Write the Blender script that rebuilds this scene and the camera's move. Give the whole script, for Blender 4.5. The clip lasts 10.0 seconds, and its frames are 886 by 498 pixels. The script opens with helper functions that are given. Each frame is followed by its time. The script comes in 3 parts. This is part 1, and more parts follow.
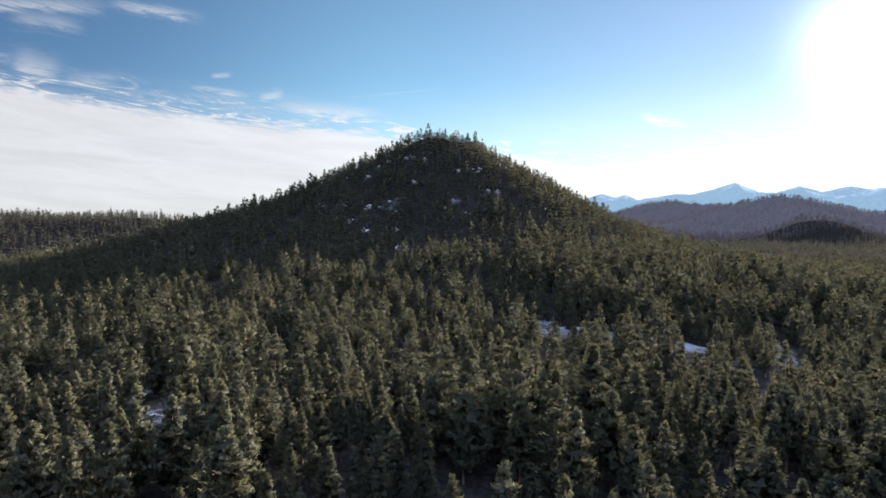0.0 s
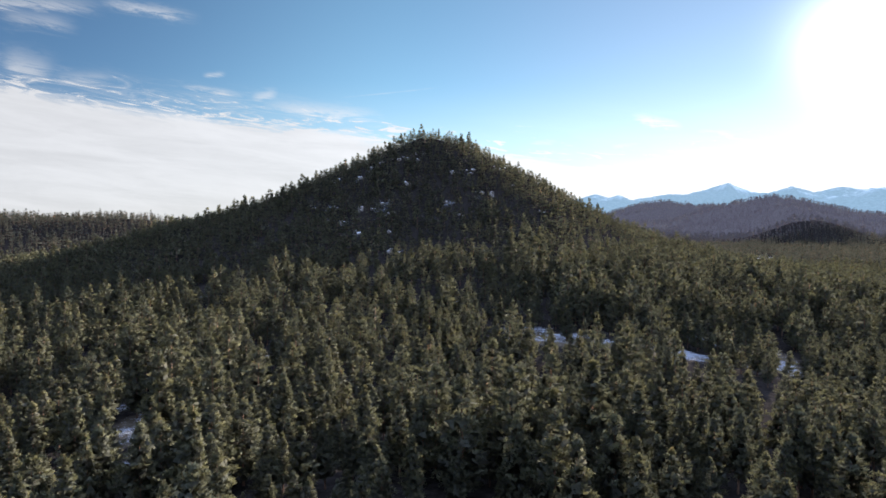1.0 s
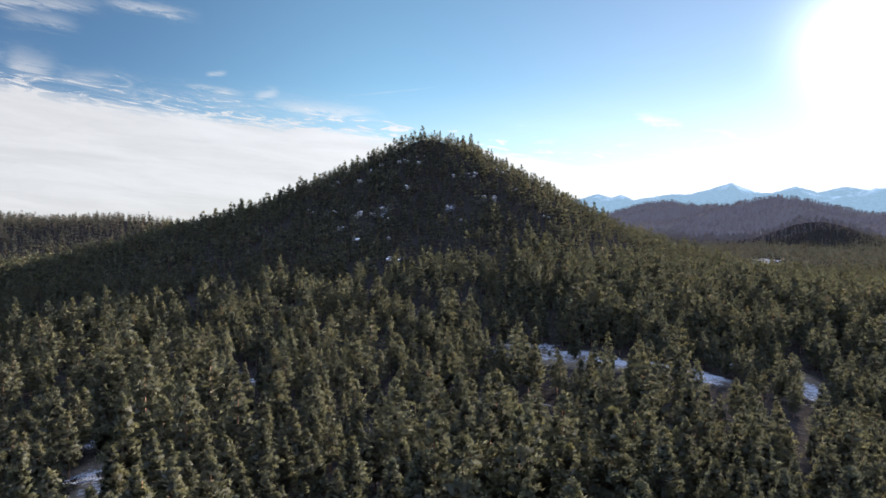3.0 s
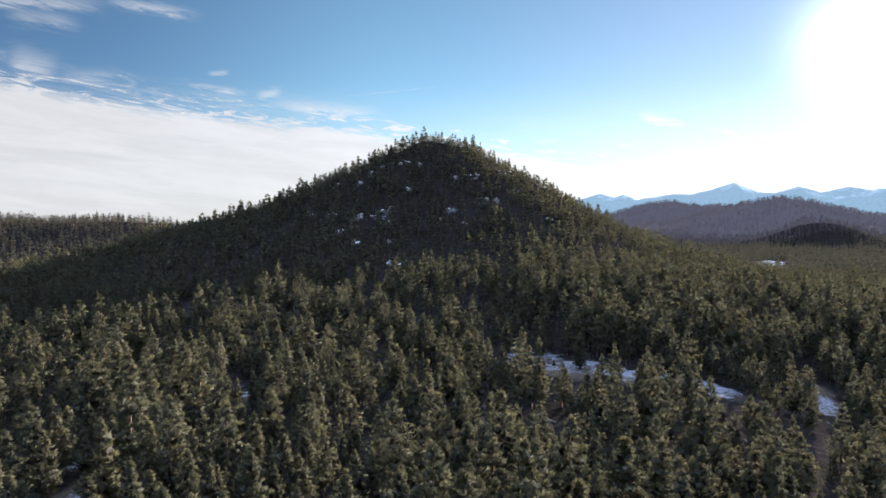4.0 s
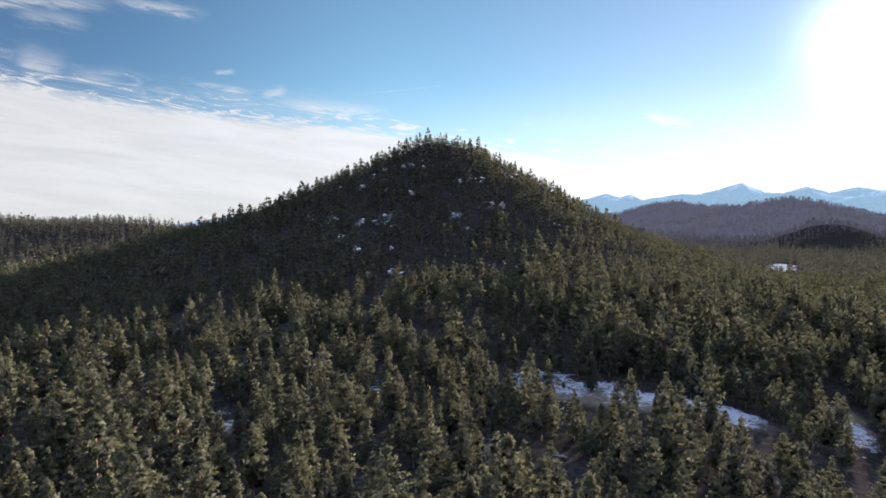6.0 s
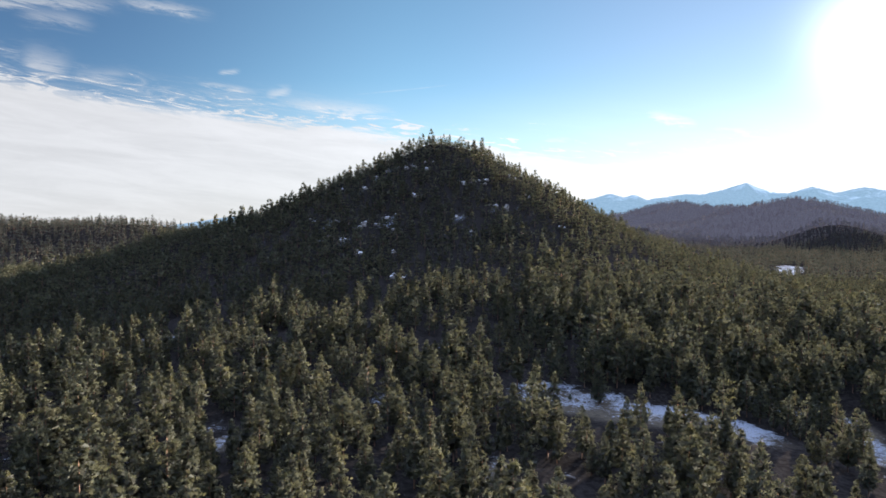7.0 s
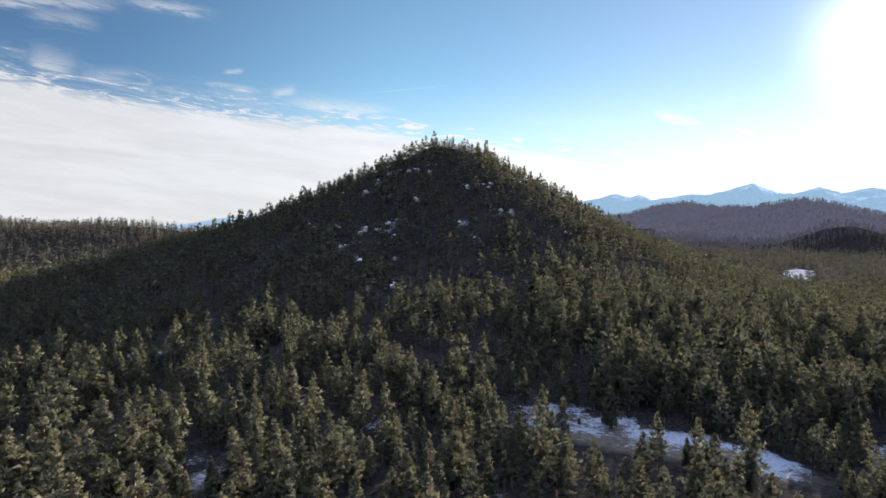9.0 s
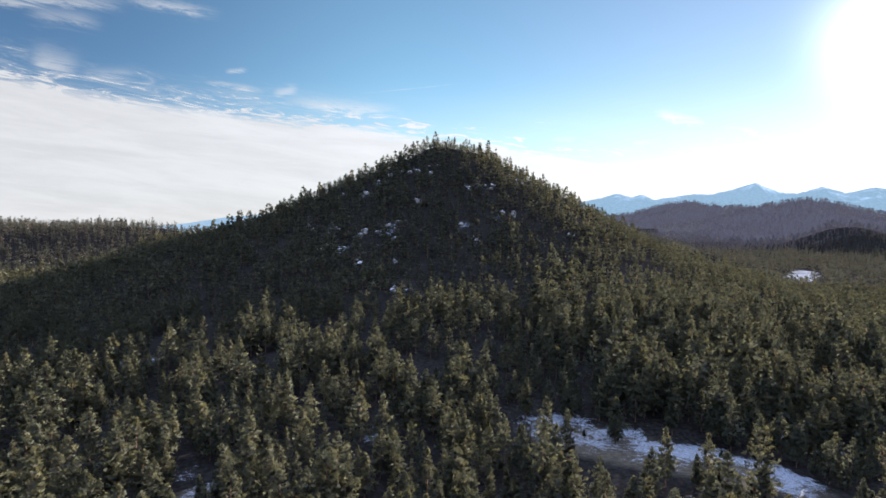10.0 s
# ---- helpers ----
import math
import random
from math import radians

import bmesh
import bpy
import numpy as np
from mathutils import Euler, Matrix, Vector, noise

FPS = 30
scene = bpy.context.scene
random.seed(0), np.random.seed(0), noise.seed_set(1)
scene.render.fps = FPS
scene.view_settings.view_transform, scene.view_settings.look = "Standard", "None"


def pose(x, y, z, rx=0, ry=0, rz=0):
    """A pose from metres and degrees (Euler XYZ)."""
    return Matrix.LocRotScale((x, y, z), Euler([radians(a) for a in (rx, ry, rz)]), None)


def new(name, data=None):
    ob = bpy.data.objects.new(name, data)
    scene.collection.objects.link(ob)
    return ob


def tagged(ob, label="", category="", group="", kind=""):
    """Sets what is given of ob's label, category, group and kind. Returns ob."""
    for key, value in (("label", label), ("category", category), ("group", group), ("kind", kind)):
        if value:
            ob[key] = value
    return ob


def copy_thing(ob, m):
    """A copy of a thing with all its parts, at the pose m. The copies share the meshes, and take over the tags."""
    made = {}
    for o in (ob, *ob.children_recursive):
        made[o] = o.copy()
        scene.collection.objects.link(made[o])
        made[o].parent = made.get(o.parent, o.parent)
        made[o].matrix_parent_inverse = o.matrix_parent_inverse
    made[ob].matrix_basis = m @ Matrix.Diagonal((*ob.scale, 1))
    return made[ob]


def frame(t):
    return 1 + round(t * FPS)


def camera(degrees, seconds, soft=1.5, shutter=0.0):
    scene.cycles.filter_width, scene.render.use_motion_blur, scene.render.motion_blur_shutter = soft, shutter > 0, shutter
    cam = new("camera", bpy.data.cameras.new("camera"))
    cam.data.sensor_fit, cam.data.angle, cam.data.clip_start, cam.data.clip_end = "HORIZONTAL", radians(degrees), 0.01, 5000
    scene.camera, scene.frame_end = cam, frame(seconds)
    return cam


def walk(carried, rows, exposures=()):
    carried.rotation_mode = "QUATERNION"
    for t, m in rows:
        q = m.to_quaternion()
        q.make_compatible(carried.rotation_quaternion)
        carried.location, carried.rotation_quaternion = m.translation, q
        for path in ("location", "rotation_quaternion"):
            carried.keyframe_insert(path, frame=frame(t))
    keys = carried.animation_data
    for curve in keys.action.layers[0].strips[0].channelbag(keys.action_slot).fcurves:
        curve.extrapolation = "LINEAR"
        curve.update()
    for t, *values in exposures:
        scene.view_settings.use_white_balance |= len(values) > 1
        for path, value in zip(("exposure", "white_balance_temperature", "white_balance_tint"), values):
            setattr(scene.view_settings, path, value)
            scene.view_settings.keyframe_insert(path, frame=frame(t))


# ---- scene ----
# ---- camera and flight ----
cam = camera(71.0, 10.0, soft=1.6)
walk(cam, [
    (0, pose(-1.26, -26.09, 44.71, 87.340, 0.118, 0.215)),
    (0.5, pose(-0.95, -22.88, 45.42, 87.347, 0.134, -0.309)),
    (1, pose(-0.81, -19.64, 46.38, 87.325, 0.126, -0.355)),
    (1.5, pose(-0.67, -16.39, 47.40, 87.309, 0.112, -0.369)),
    (2, pose(-0.52, -13.14, 48.48, 87.288, 0.091, -0.338)),
    (2.5, pose(-0.40, -9.87, 49.59, 87.266, 0.068, -0.267)),
    (4, pose(0.00, 0.00, 53.00, 87.200, 0.000, -0.000)),
    (4.5, pose(0.19, 3.35, 54.07, 87.176, -0.029, 0.091)),
    (5, pose(0.40, 6.69, 55.12, 87.155, -0.061, 0.185)),
    (5.5, pose(0.60, 10.00, 56.16, 87.133, -0.088, 0.304)),
    (7, pose(1.01, 19.75, 59.32, 87.083, -0.135, 0.812)),
    (7.5, pose(1.27, 22.95, 60.36, 87.070, -0.144, 0.930)),
    (8, pose(1.50, 26.08, 61.35, 87.060, -0.155, 1.026)),
    (8.5, pose(1.70, 29.18, 62.30, 87.048, -0.176, 1.121)),
    (9, pose(1.87, 32.24, 63.21, 87.034, -0.203, 1.214)),
    (9.5, pose(2.01, 35.23, 64.06, 87.012, -0.229, 1.303)),
    (10, pose(2.12, 38.15, 64.82, 86.979, -0.254, 1.384)),
], exposures=[(0, 2.32, 6100, 21), (10, 2.32, 6100, 21)])

# ---- sky, sun ----
SUN_AZ, SUN_EL = radians(34.0), radians(13.2)      # clockwise from +y
sun_dir = Vector((math.sin(SUN_AZ) * math.cos(SUN_EL), math.cos(SUN_AZ) * math.cos(SUN_EL), math.sin(SUN_EL)))
sun = new("sun", bpy.data.lights.new("sun", "SUN"))
sun.data.energy, sun.data.angle, sun.data.color = 3.1, radians(0.55), (1.0, 0.9, 0.7)
sun.rotation_euler = sun_dir.to_track_quat("Z", "Y").to_euler()


class Nodes:
    """Short hand for building node trees."""

    def __init__(self, tree):
        self.tree = tree
        tree.nodes.clear()

    def add(self, kind, props=None, **inputs):
        n = self.tree.nodes.new(kind)
        for key, value in (props or {}).items():
            setattr(n, key, value)
        for key, value in inputs.items():
            self.put(n.inputs[int(key[1:])] if key[0] == "i" and key[1:].isdigit() else n.inputs[key], value)
        return n

    def put(self, socket, value):
        if isinstance(value, bpy.types.NodeSocket):
            self.tree.links.new(value, socket)
        else:
            socket.default_value = value

    def math(self, op, a, b=0.0, c=0.0, clamp=False):
        n = self.tree.nodes.new("ShaderNodeMath")
        n.operation, n.use_clamp = op, clamp
        for s, v in zip(n.inputs, (a, b, c)):
            self.put(s, v)
        return n.outputs[0]

    def mix(self, fac, a, b, blend="MIX"):
        n = self.tree.nodes.new("ShaderNodeMix")
        n.data_type, n.blend_type = "RGBA", blend
        self.put(n.inputs[0], fac), self.put(n.inputs[6], a), self.put(n.inputs[7], b)
        return n.outputs[2]

    def ramp(self, fac, lo, hi, a=0.0, b=1.0, smooth=True):
        n = self.tree.nodes.new("ShaderNodeMapRange")
        n.interpolation_type = "SMOOTHSTEP" if smooth else "LINEAR"
        for s, v in zip(n.inputs, (fac, lo, hi, a, b)):
            self.put(s, v)
        return n.outputs[0]

    def noise(self, vector, scale, detail=4.0, rough=0.55, distort=0.0):
        n = self.tree.nodes.new("ShaderNodeTexNoise")
        self.put(n.inputs["Vector"], vector)
        for key, v in (("Scale", scale), ("Detail", detail), ("Roughness", rough), ("Distortion", distort)):
            n.inputs[key].default_value = v
        return n.outputs[0]

    def scaled(self, vector, x, y, z, rz=0.0):
        n = self.tree.nodes.new("ShaderNodeMapping")
        self.put(n.inputs[0], vector)
        n.inputs["Rotation"].default_value = (0, 0, rz)
        n.inputs["Scale"].default_value = (x, y, z)
        return n.outputs[0]


def rgb(r, g, b):
    return (r, g, b, 1.0)


world = bpy.data.worlds.new("world")
scene.world = world
world.use_nodes = True
W = Nodes(world.node_tree)
sky = W.add("ShaderNodeTexSky", dict(sky_type="NISHITA", sun_disc=False, sun_elevation=SUN_EL, sun_rotation=SUN_AZ,
                                     altitude=2400.0, air_density=0.95, dust_density=0.15, ozone_density=1.5))
way = W.add("ShaderNodeTexCoord").outputs["Generated"]
sep = W.add("ShaderNodeSeparateXYZ", i0=way)
wx, wy, wz = sep.outputs
az = W.math("ARCTAN2", wx, wy)
el = W.math("ARCSINE", wz)
# cirrus deck: the height of its upper edge over the compass, feathered and streaky
tilt = W.add("ShaderNodeCombineXYZ", i0=az, i1=W.math("MULTIPLY_ADD", az, 0.1, el)).outputs[0]
streak = W.noise(W.scaled(tilt, 3.0, 22.0, 1.0), 1.6, 8.0, 0.6, 0.6)
fine = W.noise(W.scaled(tilt, 9.0, 40.0, 1.0), 1.8, 6.0, 0.65, 1.4)
rim = W.add("ShaderNodeFloatCurve", Value=W.ramp(az, -1.2, 1.2, smooth=False))
curve = rim.mapping.curves[0]
for a, e in ((-1.0, 0.22), (-0.77, 0.206), (-0.617, 0.19), (-0.535, 0.18), (-0.384, 0.165), (-0.203, 0.155), (-0.097, 0.14), (0.0, 0.13), (0.101, 0.12), (0.19, 0.103),
             (0.275, 0.091), (0.357, 0.093), (0.42, 0.106), (0.46, 0.106), (0.505, 0.084), (0.9, 0.09)):
    curve.points.new((a + 1.2) / 2.4, e / 0.3)
rim.mapping.update()
depth = W.math("SUBTRACT", W.math("MULTIPLY", rim.outputs[0], 0.3), el)
depth = W.math("ADD", depth, W.math("MULTIPLY", W.math("SUBTRACT", streak, 0.5), 0.035))
depth = W.math("ADD", depth, W.math("MULTIPLY", W.math("SUBTRACT", fine, 0.5), 0.02))
# filaments drawn out along the edge
hair = W.noise(W.scaled(tilt, 5.0, 34.0, 1.0, -0.16), 2.4, 7.0, 0.68, 1.8)
feather = W.ramp(hair, 0.46, 0.72)
deck = W.ramp(W.math("MULTIPLY_ADD", feather, 0.042, depth), 0.0, 0.026)
cover = W.math("MAXIMUM", W.ramp(el, 0.22, 0.1, 0.0, 0.25), deck)         # pale haze low down
cover = W.math("MAXIMUM", cover, W.math("MULTIPLY", W.ramp(depth, -0.045, 0.0, 0.0, 0.45), W.ramp(hair, 0.35, 0.7)))
# single wisps above it: azimuth and elevation of both ends, half thickness, how dense
for a0, e0, a1, e1, thick, dense in (
        (-0.387, 0.194, -0.299, 0.186, 0.005, 0.75), (-0.358, 0.212, -0.326, 0.217, 0.003, 0.45), (-0.279, 0.174, -0.074, 0.162, 0.012, 0.6),
        (-0.291, 0.183, -0.249, 0.196, 0.007, 0.5), (0.295, 0.157, 0.379, 0.137, 0.007, 0.8), (0.383, 0.131, 0.451, 0.124, 0.005, 0.5),
        (0.141, 0.12, 0.194, 0.123, 0.005, 0.6), (0.262, 0.113, 0.328, 0.114, 0.005, 0.5), (-0.607, 0.205, -0.545, 0.19, 0.018, 0.6),
        (-0.554, 0.186, -0.469, 0.197, 0.009, 0.5), (-0.682, 0.267, -0.484, 0.292, 0.009, 0.5), (-0.491, 0.296, -0.366, 0.292, 0.007, 0.5),
        (-0.609, 0.261, -0.519, 0.262, 0.009, 0.35), (-0.159, 0.19, 0.002, 0.208, 0.001, 0.25), (-0.168, 0.142, -0.088, 0.136, 0.005, 0.6)):
    ln = math.hypot(a1 - a0, e1 - e0)
    cu, cv = (a1 - a0) / ln, (e1 - e0) / ln
    along = W.math("MULTIPLY_ADD", W.math("SUBTRACT", az, a0), cu / ln, W.math("MULTIPLY", W.math("SUBTRACT", el, e0), cv / ln))
    off = W.math("MULTIPLY_ADD", W.math("SUBTRACT", az, a0), -cv / thick, W.math("MULTIPLY", W.math("SUBTRACT", el, e0), cu / thick))
    off = W.math("ADD", off, W.math("MULTIPLY", W.math("SUBTRACT", hair, 0.5), 4.0 if thick > 0.002 else 0.0))
    body = W.math("EXPONENT", W.math("MULTIPLY", W.math("MULTIPLY", off, off), -1.0))
    ends = W.math("MULTIPLY", W.ramp(along, -0.1, 0.3), W.ramp(along, 1.1, 0.6))
    wisp = W.math("MULTIPLY", W.math("MULTIPLY", body, ends), W.ramp(hair, 0.3, 0.62, 0.25 * dense, 1.1 * dense))
    cover = W.math("MAXIMUM", cover, wisp)
# clouds brighten round the sun
toward = W.add("ShaderNodeVectorMath", dict(operation="DOT_PRODUCT"), i0=way, i1=tuple(sun_dir)).outputs["Value"]
halo = W.math("POWER", W.math("MAXIMUM", toward, 0.0), 12.0)
glow = W.math("POWER", W.math("MAXIMUM", toward, 0.0), 5.0)
disc = W.math("POWER", W.math("MAXIMUM", toward, 0.0), 460.0)
grain = W.ramp(W.math("ADD", streak, W.math("MULTIPLY", fine, 0.3)), 0.4, 0.9, 0.9, 1.05)
cloud = W.mix(1.0, rgb(5.05, 5.22, 4.78), W.math("MULTIPLY", grain, W.math("MULTIPLY_ADD", glow, 0.6, 1.0)), "MULTIPLY")
blue = W.mix(1.0, sky.outputs[0], W.mix(W.ramp(wx, -0.1, 0.36), W.mix(W.ramp(wx, -0.6, -0.05), rgb(0.47, 0.61, 0.62), rgb(0.87, 1.05, 0.88)), rgb(1.06, 1.07, 0.9)), "MULTIPLY")
blue = W.mix(W.ramp(wz, 0.32, 0.7, 0.0, 0.9), blue, rgb(7.2, 9.2, 12.8))         # unseen upper sky brightened to pale blue, an added fill for the shade
tone = W.mix(W.math("MULTIPLY", cover, 0.94), blue, cloud)
glare = W.mix(1.0, rgb(9.0, 8.8, 8.4), disc, "MULTIPLY")
tone = W.mix(1.0, tone, glare, "ADD")
tone = W.mix(1.0, tone, W.mix(1.0, rgb(0.2, 0.2, 0.19), halo, "MULTIPLY"), "ADD")
back = W.add("ShaderNodeBackground", Color=tone, Strength=0.0316)
W.tree.links.new(back.outputs[0], W.add("ShaderNodeOutputWorld").inputs[0])


# ---- materials ----
def material(name):
    m = bpy.data.materials.new(name)
    m.use_nodes = True
    return m, Nodes(m.node_tree)


def finish(N, shader):
    out = N.add("ShaderNodeOutputMaterial")
    N.tree.links.new(shader, out.inputs[0])


def make_needles(name, dark, light, warm, open_work=0.0, bit=6.5):
    """Pine needles: matt, partly translucent, tone varies from tuft to tuft and from tree to tree."""
    m, N = material(name)
    geo = N.add("ShaderNodeNewGeometry")
    isl = geo.outputs["Random Per Island"]
    big = N.noise(geo.outputs["Position"], 0.16, 2.0)
    clump = N.ramp(N.noise(geo.outputs["Position"], 1.1, 2.0), 0.3, 0.7, 0.0, 0.7)
    col = N.mix(N.math("MULTIPLY_ADD", isl, 0.3, clump), rgb(*dark), rgb(*light))
    col = N.mix(N.ramp(big, 0.45, 0.72, 0.0, 0.6), col, rgb(*warm))
    grain = N.noise(geo.outputs["Position"], 5.0, 3.0, 0.7)
    col = N.mix(N.ramp(grain, 0.3, 0.7, 0.0, 0.4), col, N.mix(1.0, col, rgb(0.6, 0.61, 0.61), "MULTIPLY"))
    bump = N.add("ShaderNodeBump", Height=grain, Strength=0.35, Distance=0.15).outputs[0]
    diff = N.add("ShaderNodeBsdfDiffuse", Color=col, Normal=bump)
    tran = N.add("ShaderNodeBsdfTranslucent", Color=N.mix(1.0, col, rgb(1.25, 1.24, 0.98), "MULTIPLY"), Normal=bump)
    body = N.add("ShaderNodeMixShader", i0=0.3, i1=diff.outputs[0], i2=tran.outputs[0]).outputs[0]
    if open_work:
        # gaps between the needles of a tuft
        bits = N.noise(geo.outputs["Position"], bit, 2.0, 0.6)
        hole = N.math("LESS_THAN", bits, open_work)
        clear = N.add("ShaderNodeBsdfTransparent")
        body = N.add("ShaderNodeMixShader", i0=hole, i1=body, i2=clear.outputs[0]).outputs[0]
    finish(N, body)
    return m


def make_bark():
    m, N = material("pine_bark")
    pos = N.add("ShaderNodeNewGeometry").outputs["Position"]
    plates = N.noise(N.scaled(pos, 6.0, 6.0, 1.4), 1.0, 5.0, 0.65)
    col = N.mix(N.ramp(plates, 0.35, 0.65), rgb(0.05, 0.032, 0.022), rgb(0.24, 0.13, 0.075))
    bump = N.add("ShaderNodeBump", Height=plates, Strength=0.6, Distance=0.05)
    p = N.add("ShaderNodeBsdfPrincipled", Roughness=0.9, Normal=bump.outputs[0])
    N.put(p.inputs["Base Color"], col)
    finish(N, p.outputs[0])
    return m


def make_ground():
    """Needle litter, dry grass and old snow; how much snow lies where is in the sheet's own 'snow' layer."""
    m, N = material("forest_floor")
    pos = N.add("ShaderNodeNewGeometry").outputs["Position"]
    lay = N.add("ShaderNodeAttribute", dict(attribute_name="snow")).outputs["Fac"]
    gr = N.add("ShaderNodeAttribute", dict(attribute_name="grass")).outputs["Fac"]
    n1 = N.noise(pos, 0.09, 5.0, 0.6, 0.4)
    n2 = N.noise(pos, 0.7, 6.0, 0.65)
    n3 = N.noise(pos, 4.0, 4.0, 0.6)
    litter = N.mix(N.ramp(n2, 0.35, 0.65), rgb(0.016, 0.014, 0.013), rgb(0.036, 0.032, 0.029))
    grass = N.mix(N.ramp(n2, 0.3, 0.7), rgb(0.07, 0.058, 0.045), rgb(0.13, 0.11, 0.08))
    soil = N.mix(N.ramp(gr, 0.2, 0.7), litter, grass)
    amount = N.math("ADD", N.math("MULTIPLY", N.math("SUBTRACT", n1, 0.5), 1.5), N.math("MULTIPLY", N.math("SUBTRACT", n2, 0.5), 1.0))
    amount = N.math("ADD", amount, N.math("MULTIPLY", N.math("SUBTRACT", n3, 0.5), 0.9))
    snow = N.ramp(N.math("ADD", amount, lay), 0.5, 0.62)
    stubble = N.ramp(N.noise(pos, 2.3, 4.0, 0.75), 0.42, 0.6, 0.08, 0.8)
    white = N.mix(n3, rgb(0.32, 0.36, 0.42), rgb(0.44, 0.48, 0.54))
    col = N.mix(N.math("MULTIPLY", snow, N.math("SUBTRACT", 1.0, stubble)), soil, white)
    bump = N.add("ShaderNodeBump", Height=N.math("ADD", n2, N.math("MULTIPLY", n3, 0.4)), Strength=0.7, Distance=0.3)
    p = N.add("ShaderNodeBsdfDiffuse", Color=col, Normal=bump.outputs[0])
    finish(N, p.outputs[0])
    return m


def make_far(name, dark, light, snow_from, snow_to, air, glow, scale, relief=1.0):
    """Distant slopes, a plain backdrop of woods, rock and snow; the haze of kilometres of air is put in as emission."""
    m, N = material(name)
    geo = N.add("ShaderNodeNewGeometry")
    pos = geo.outputs["Position"]
    n1 = N.noise(N.scaled(pos, 1.0, 1.0, 0.35), scale, 8.0, 0.62, 0.8)
    n2 = N.noise(pos, scale * 9.0, 5.0, 0.7)
    col = N.mix(N.ramp(n2, 0.35, 0.65), rgb(*dark), rgb(*light))
    z = N.add("ShaderNodeSeparateXYZ", i0=pos).outputs[2]
    up = N.math("ADD", z, N.math("MULTIPLY", N.math("SUBTRACT", n1, 0.5), (snow_to - snow_from) * 3.0))
    col = N.mix(N.ramp(up, snow_from, snow_to), col, rgb(0.5, 0.54, 0.6))
    bump = N.add("ShaderNodeBump", Height=n2, Strength=relief, Distance=8.0).outputs[0]
    diff = N.add("ShaderNodeBsdfDiffuse", Color=col, Normal=bump)
    # air haze painted on as a glow, paler where snow lies
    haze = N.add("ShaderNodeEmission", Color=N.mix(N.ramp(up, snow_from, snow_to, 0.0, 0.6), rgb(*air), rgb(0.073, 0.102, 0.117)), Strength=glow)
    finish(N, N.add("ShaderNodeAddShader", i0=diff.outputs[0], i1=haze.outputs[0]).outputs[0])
    return m


TONES = ((0.1, 0.105, 0.082), (0.16, 0.16, 0.097), (0.19, 0.172, 0.087))
FINE_NEEDLES = make_needles("pine_needles_near", *TONES, 0.36, 9.0)
NEEDLES = make_needles("pine_needles", *TONES, 0.35, 5.0)
# greyer and bluer than TONES: some valley haze is put into this colour
FAR_NEEDLES = make_needles("pine_needles_far", (0.092, 0.098, 0.09), (0.14, 0.143, 0.122), (0.15, 0.143, 0.116), 0.28, 1.7)
JUNIPER = make_needles("juniper_needles", (0.045, 0.06, 0.04), (0.1, 0.12, 0.075), (0.09, 0.1, 0.065), 0.43, 8.0)
# darker copy of the needle tones: shade within the crown as colour
INNER_SHADE = make_needles("pine_needles_inner_shaded", (0.085, 0.09, 0.076), (0.135, 0.138, 0.11), (0.135, 0.128, 0.1), 0.42, 3.2)
# needle tones about halved, painting the inner shade of hill and valley pines
FAR_INNER_SHADE = make_needles("pine_needles_inner_shaded_far", (0.05, 0.053, 0.046), (0.08, 0.083, 0.068), (0.08, 0.077, 0.064), 0.3, 1.5)
BARK = make_bark()
GROUND = make_ground()
MOUNTAIN = make_far("hazy_mountain_slopes", (0.09, 0.11, 0.14), (0.13, 0.15, 0.18), 200, 460, (0.046, 0.077, 0.085), 1.0, 0.006, 0.6)
FARHILL = make_far("hazy_wooded_slopes", (0.02, 0.025, 0.018), (0.06, 0.06, 0.05), 5000, 6000, (0.0165, 0.0165, 0.0225), 1.0, 0.02)
# these pines glow faintly too, the haze being part of their colour
MIDLEAF = make_far("hazy_valley_pines", (0.06, 0.066, 0.05), (0.13, 0.135, 0.1), 5000, 6000, (0.008, 0.008, 0.0115), 1.0, 0.02)
FARLEAF = make_far("hazy_far_pines", (0.05, 0.058, 0.04), (0.12, 0.125, 0.085), 5000, 6000, (0.0155, 0.0155, 0.0215), 1.0, 0.02)

# ---- the lie of the land ----
PEAK = (0.0, 585.0)


def ripple(x, y, wave, seed):
    """Smooth pseudo-random field of about -1..1 with the given wavelength in metres."""
    r = np.random.RandomState(seed)
    out = 0.0
    for _ in range(6):
        a, k, ph = r.uniform(0, math.pi), 2 * math.pi / (wave * r.uniform(0.6, 1.6)), r.uniform(0, 6.28)
        out = out + np.sin((x * math.cos(a) + y * math.sin(a)) * k + ph)
    return out / 3.0


def smooth(e0, e1, v):
    t = np.clip((v - e0) / (e1 - e0), 0, 1)
    return t * t * (3 - 2 * t)


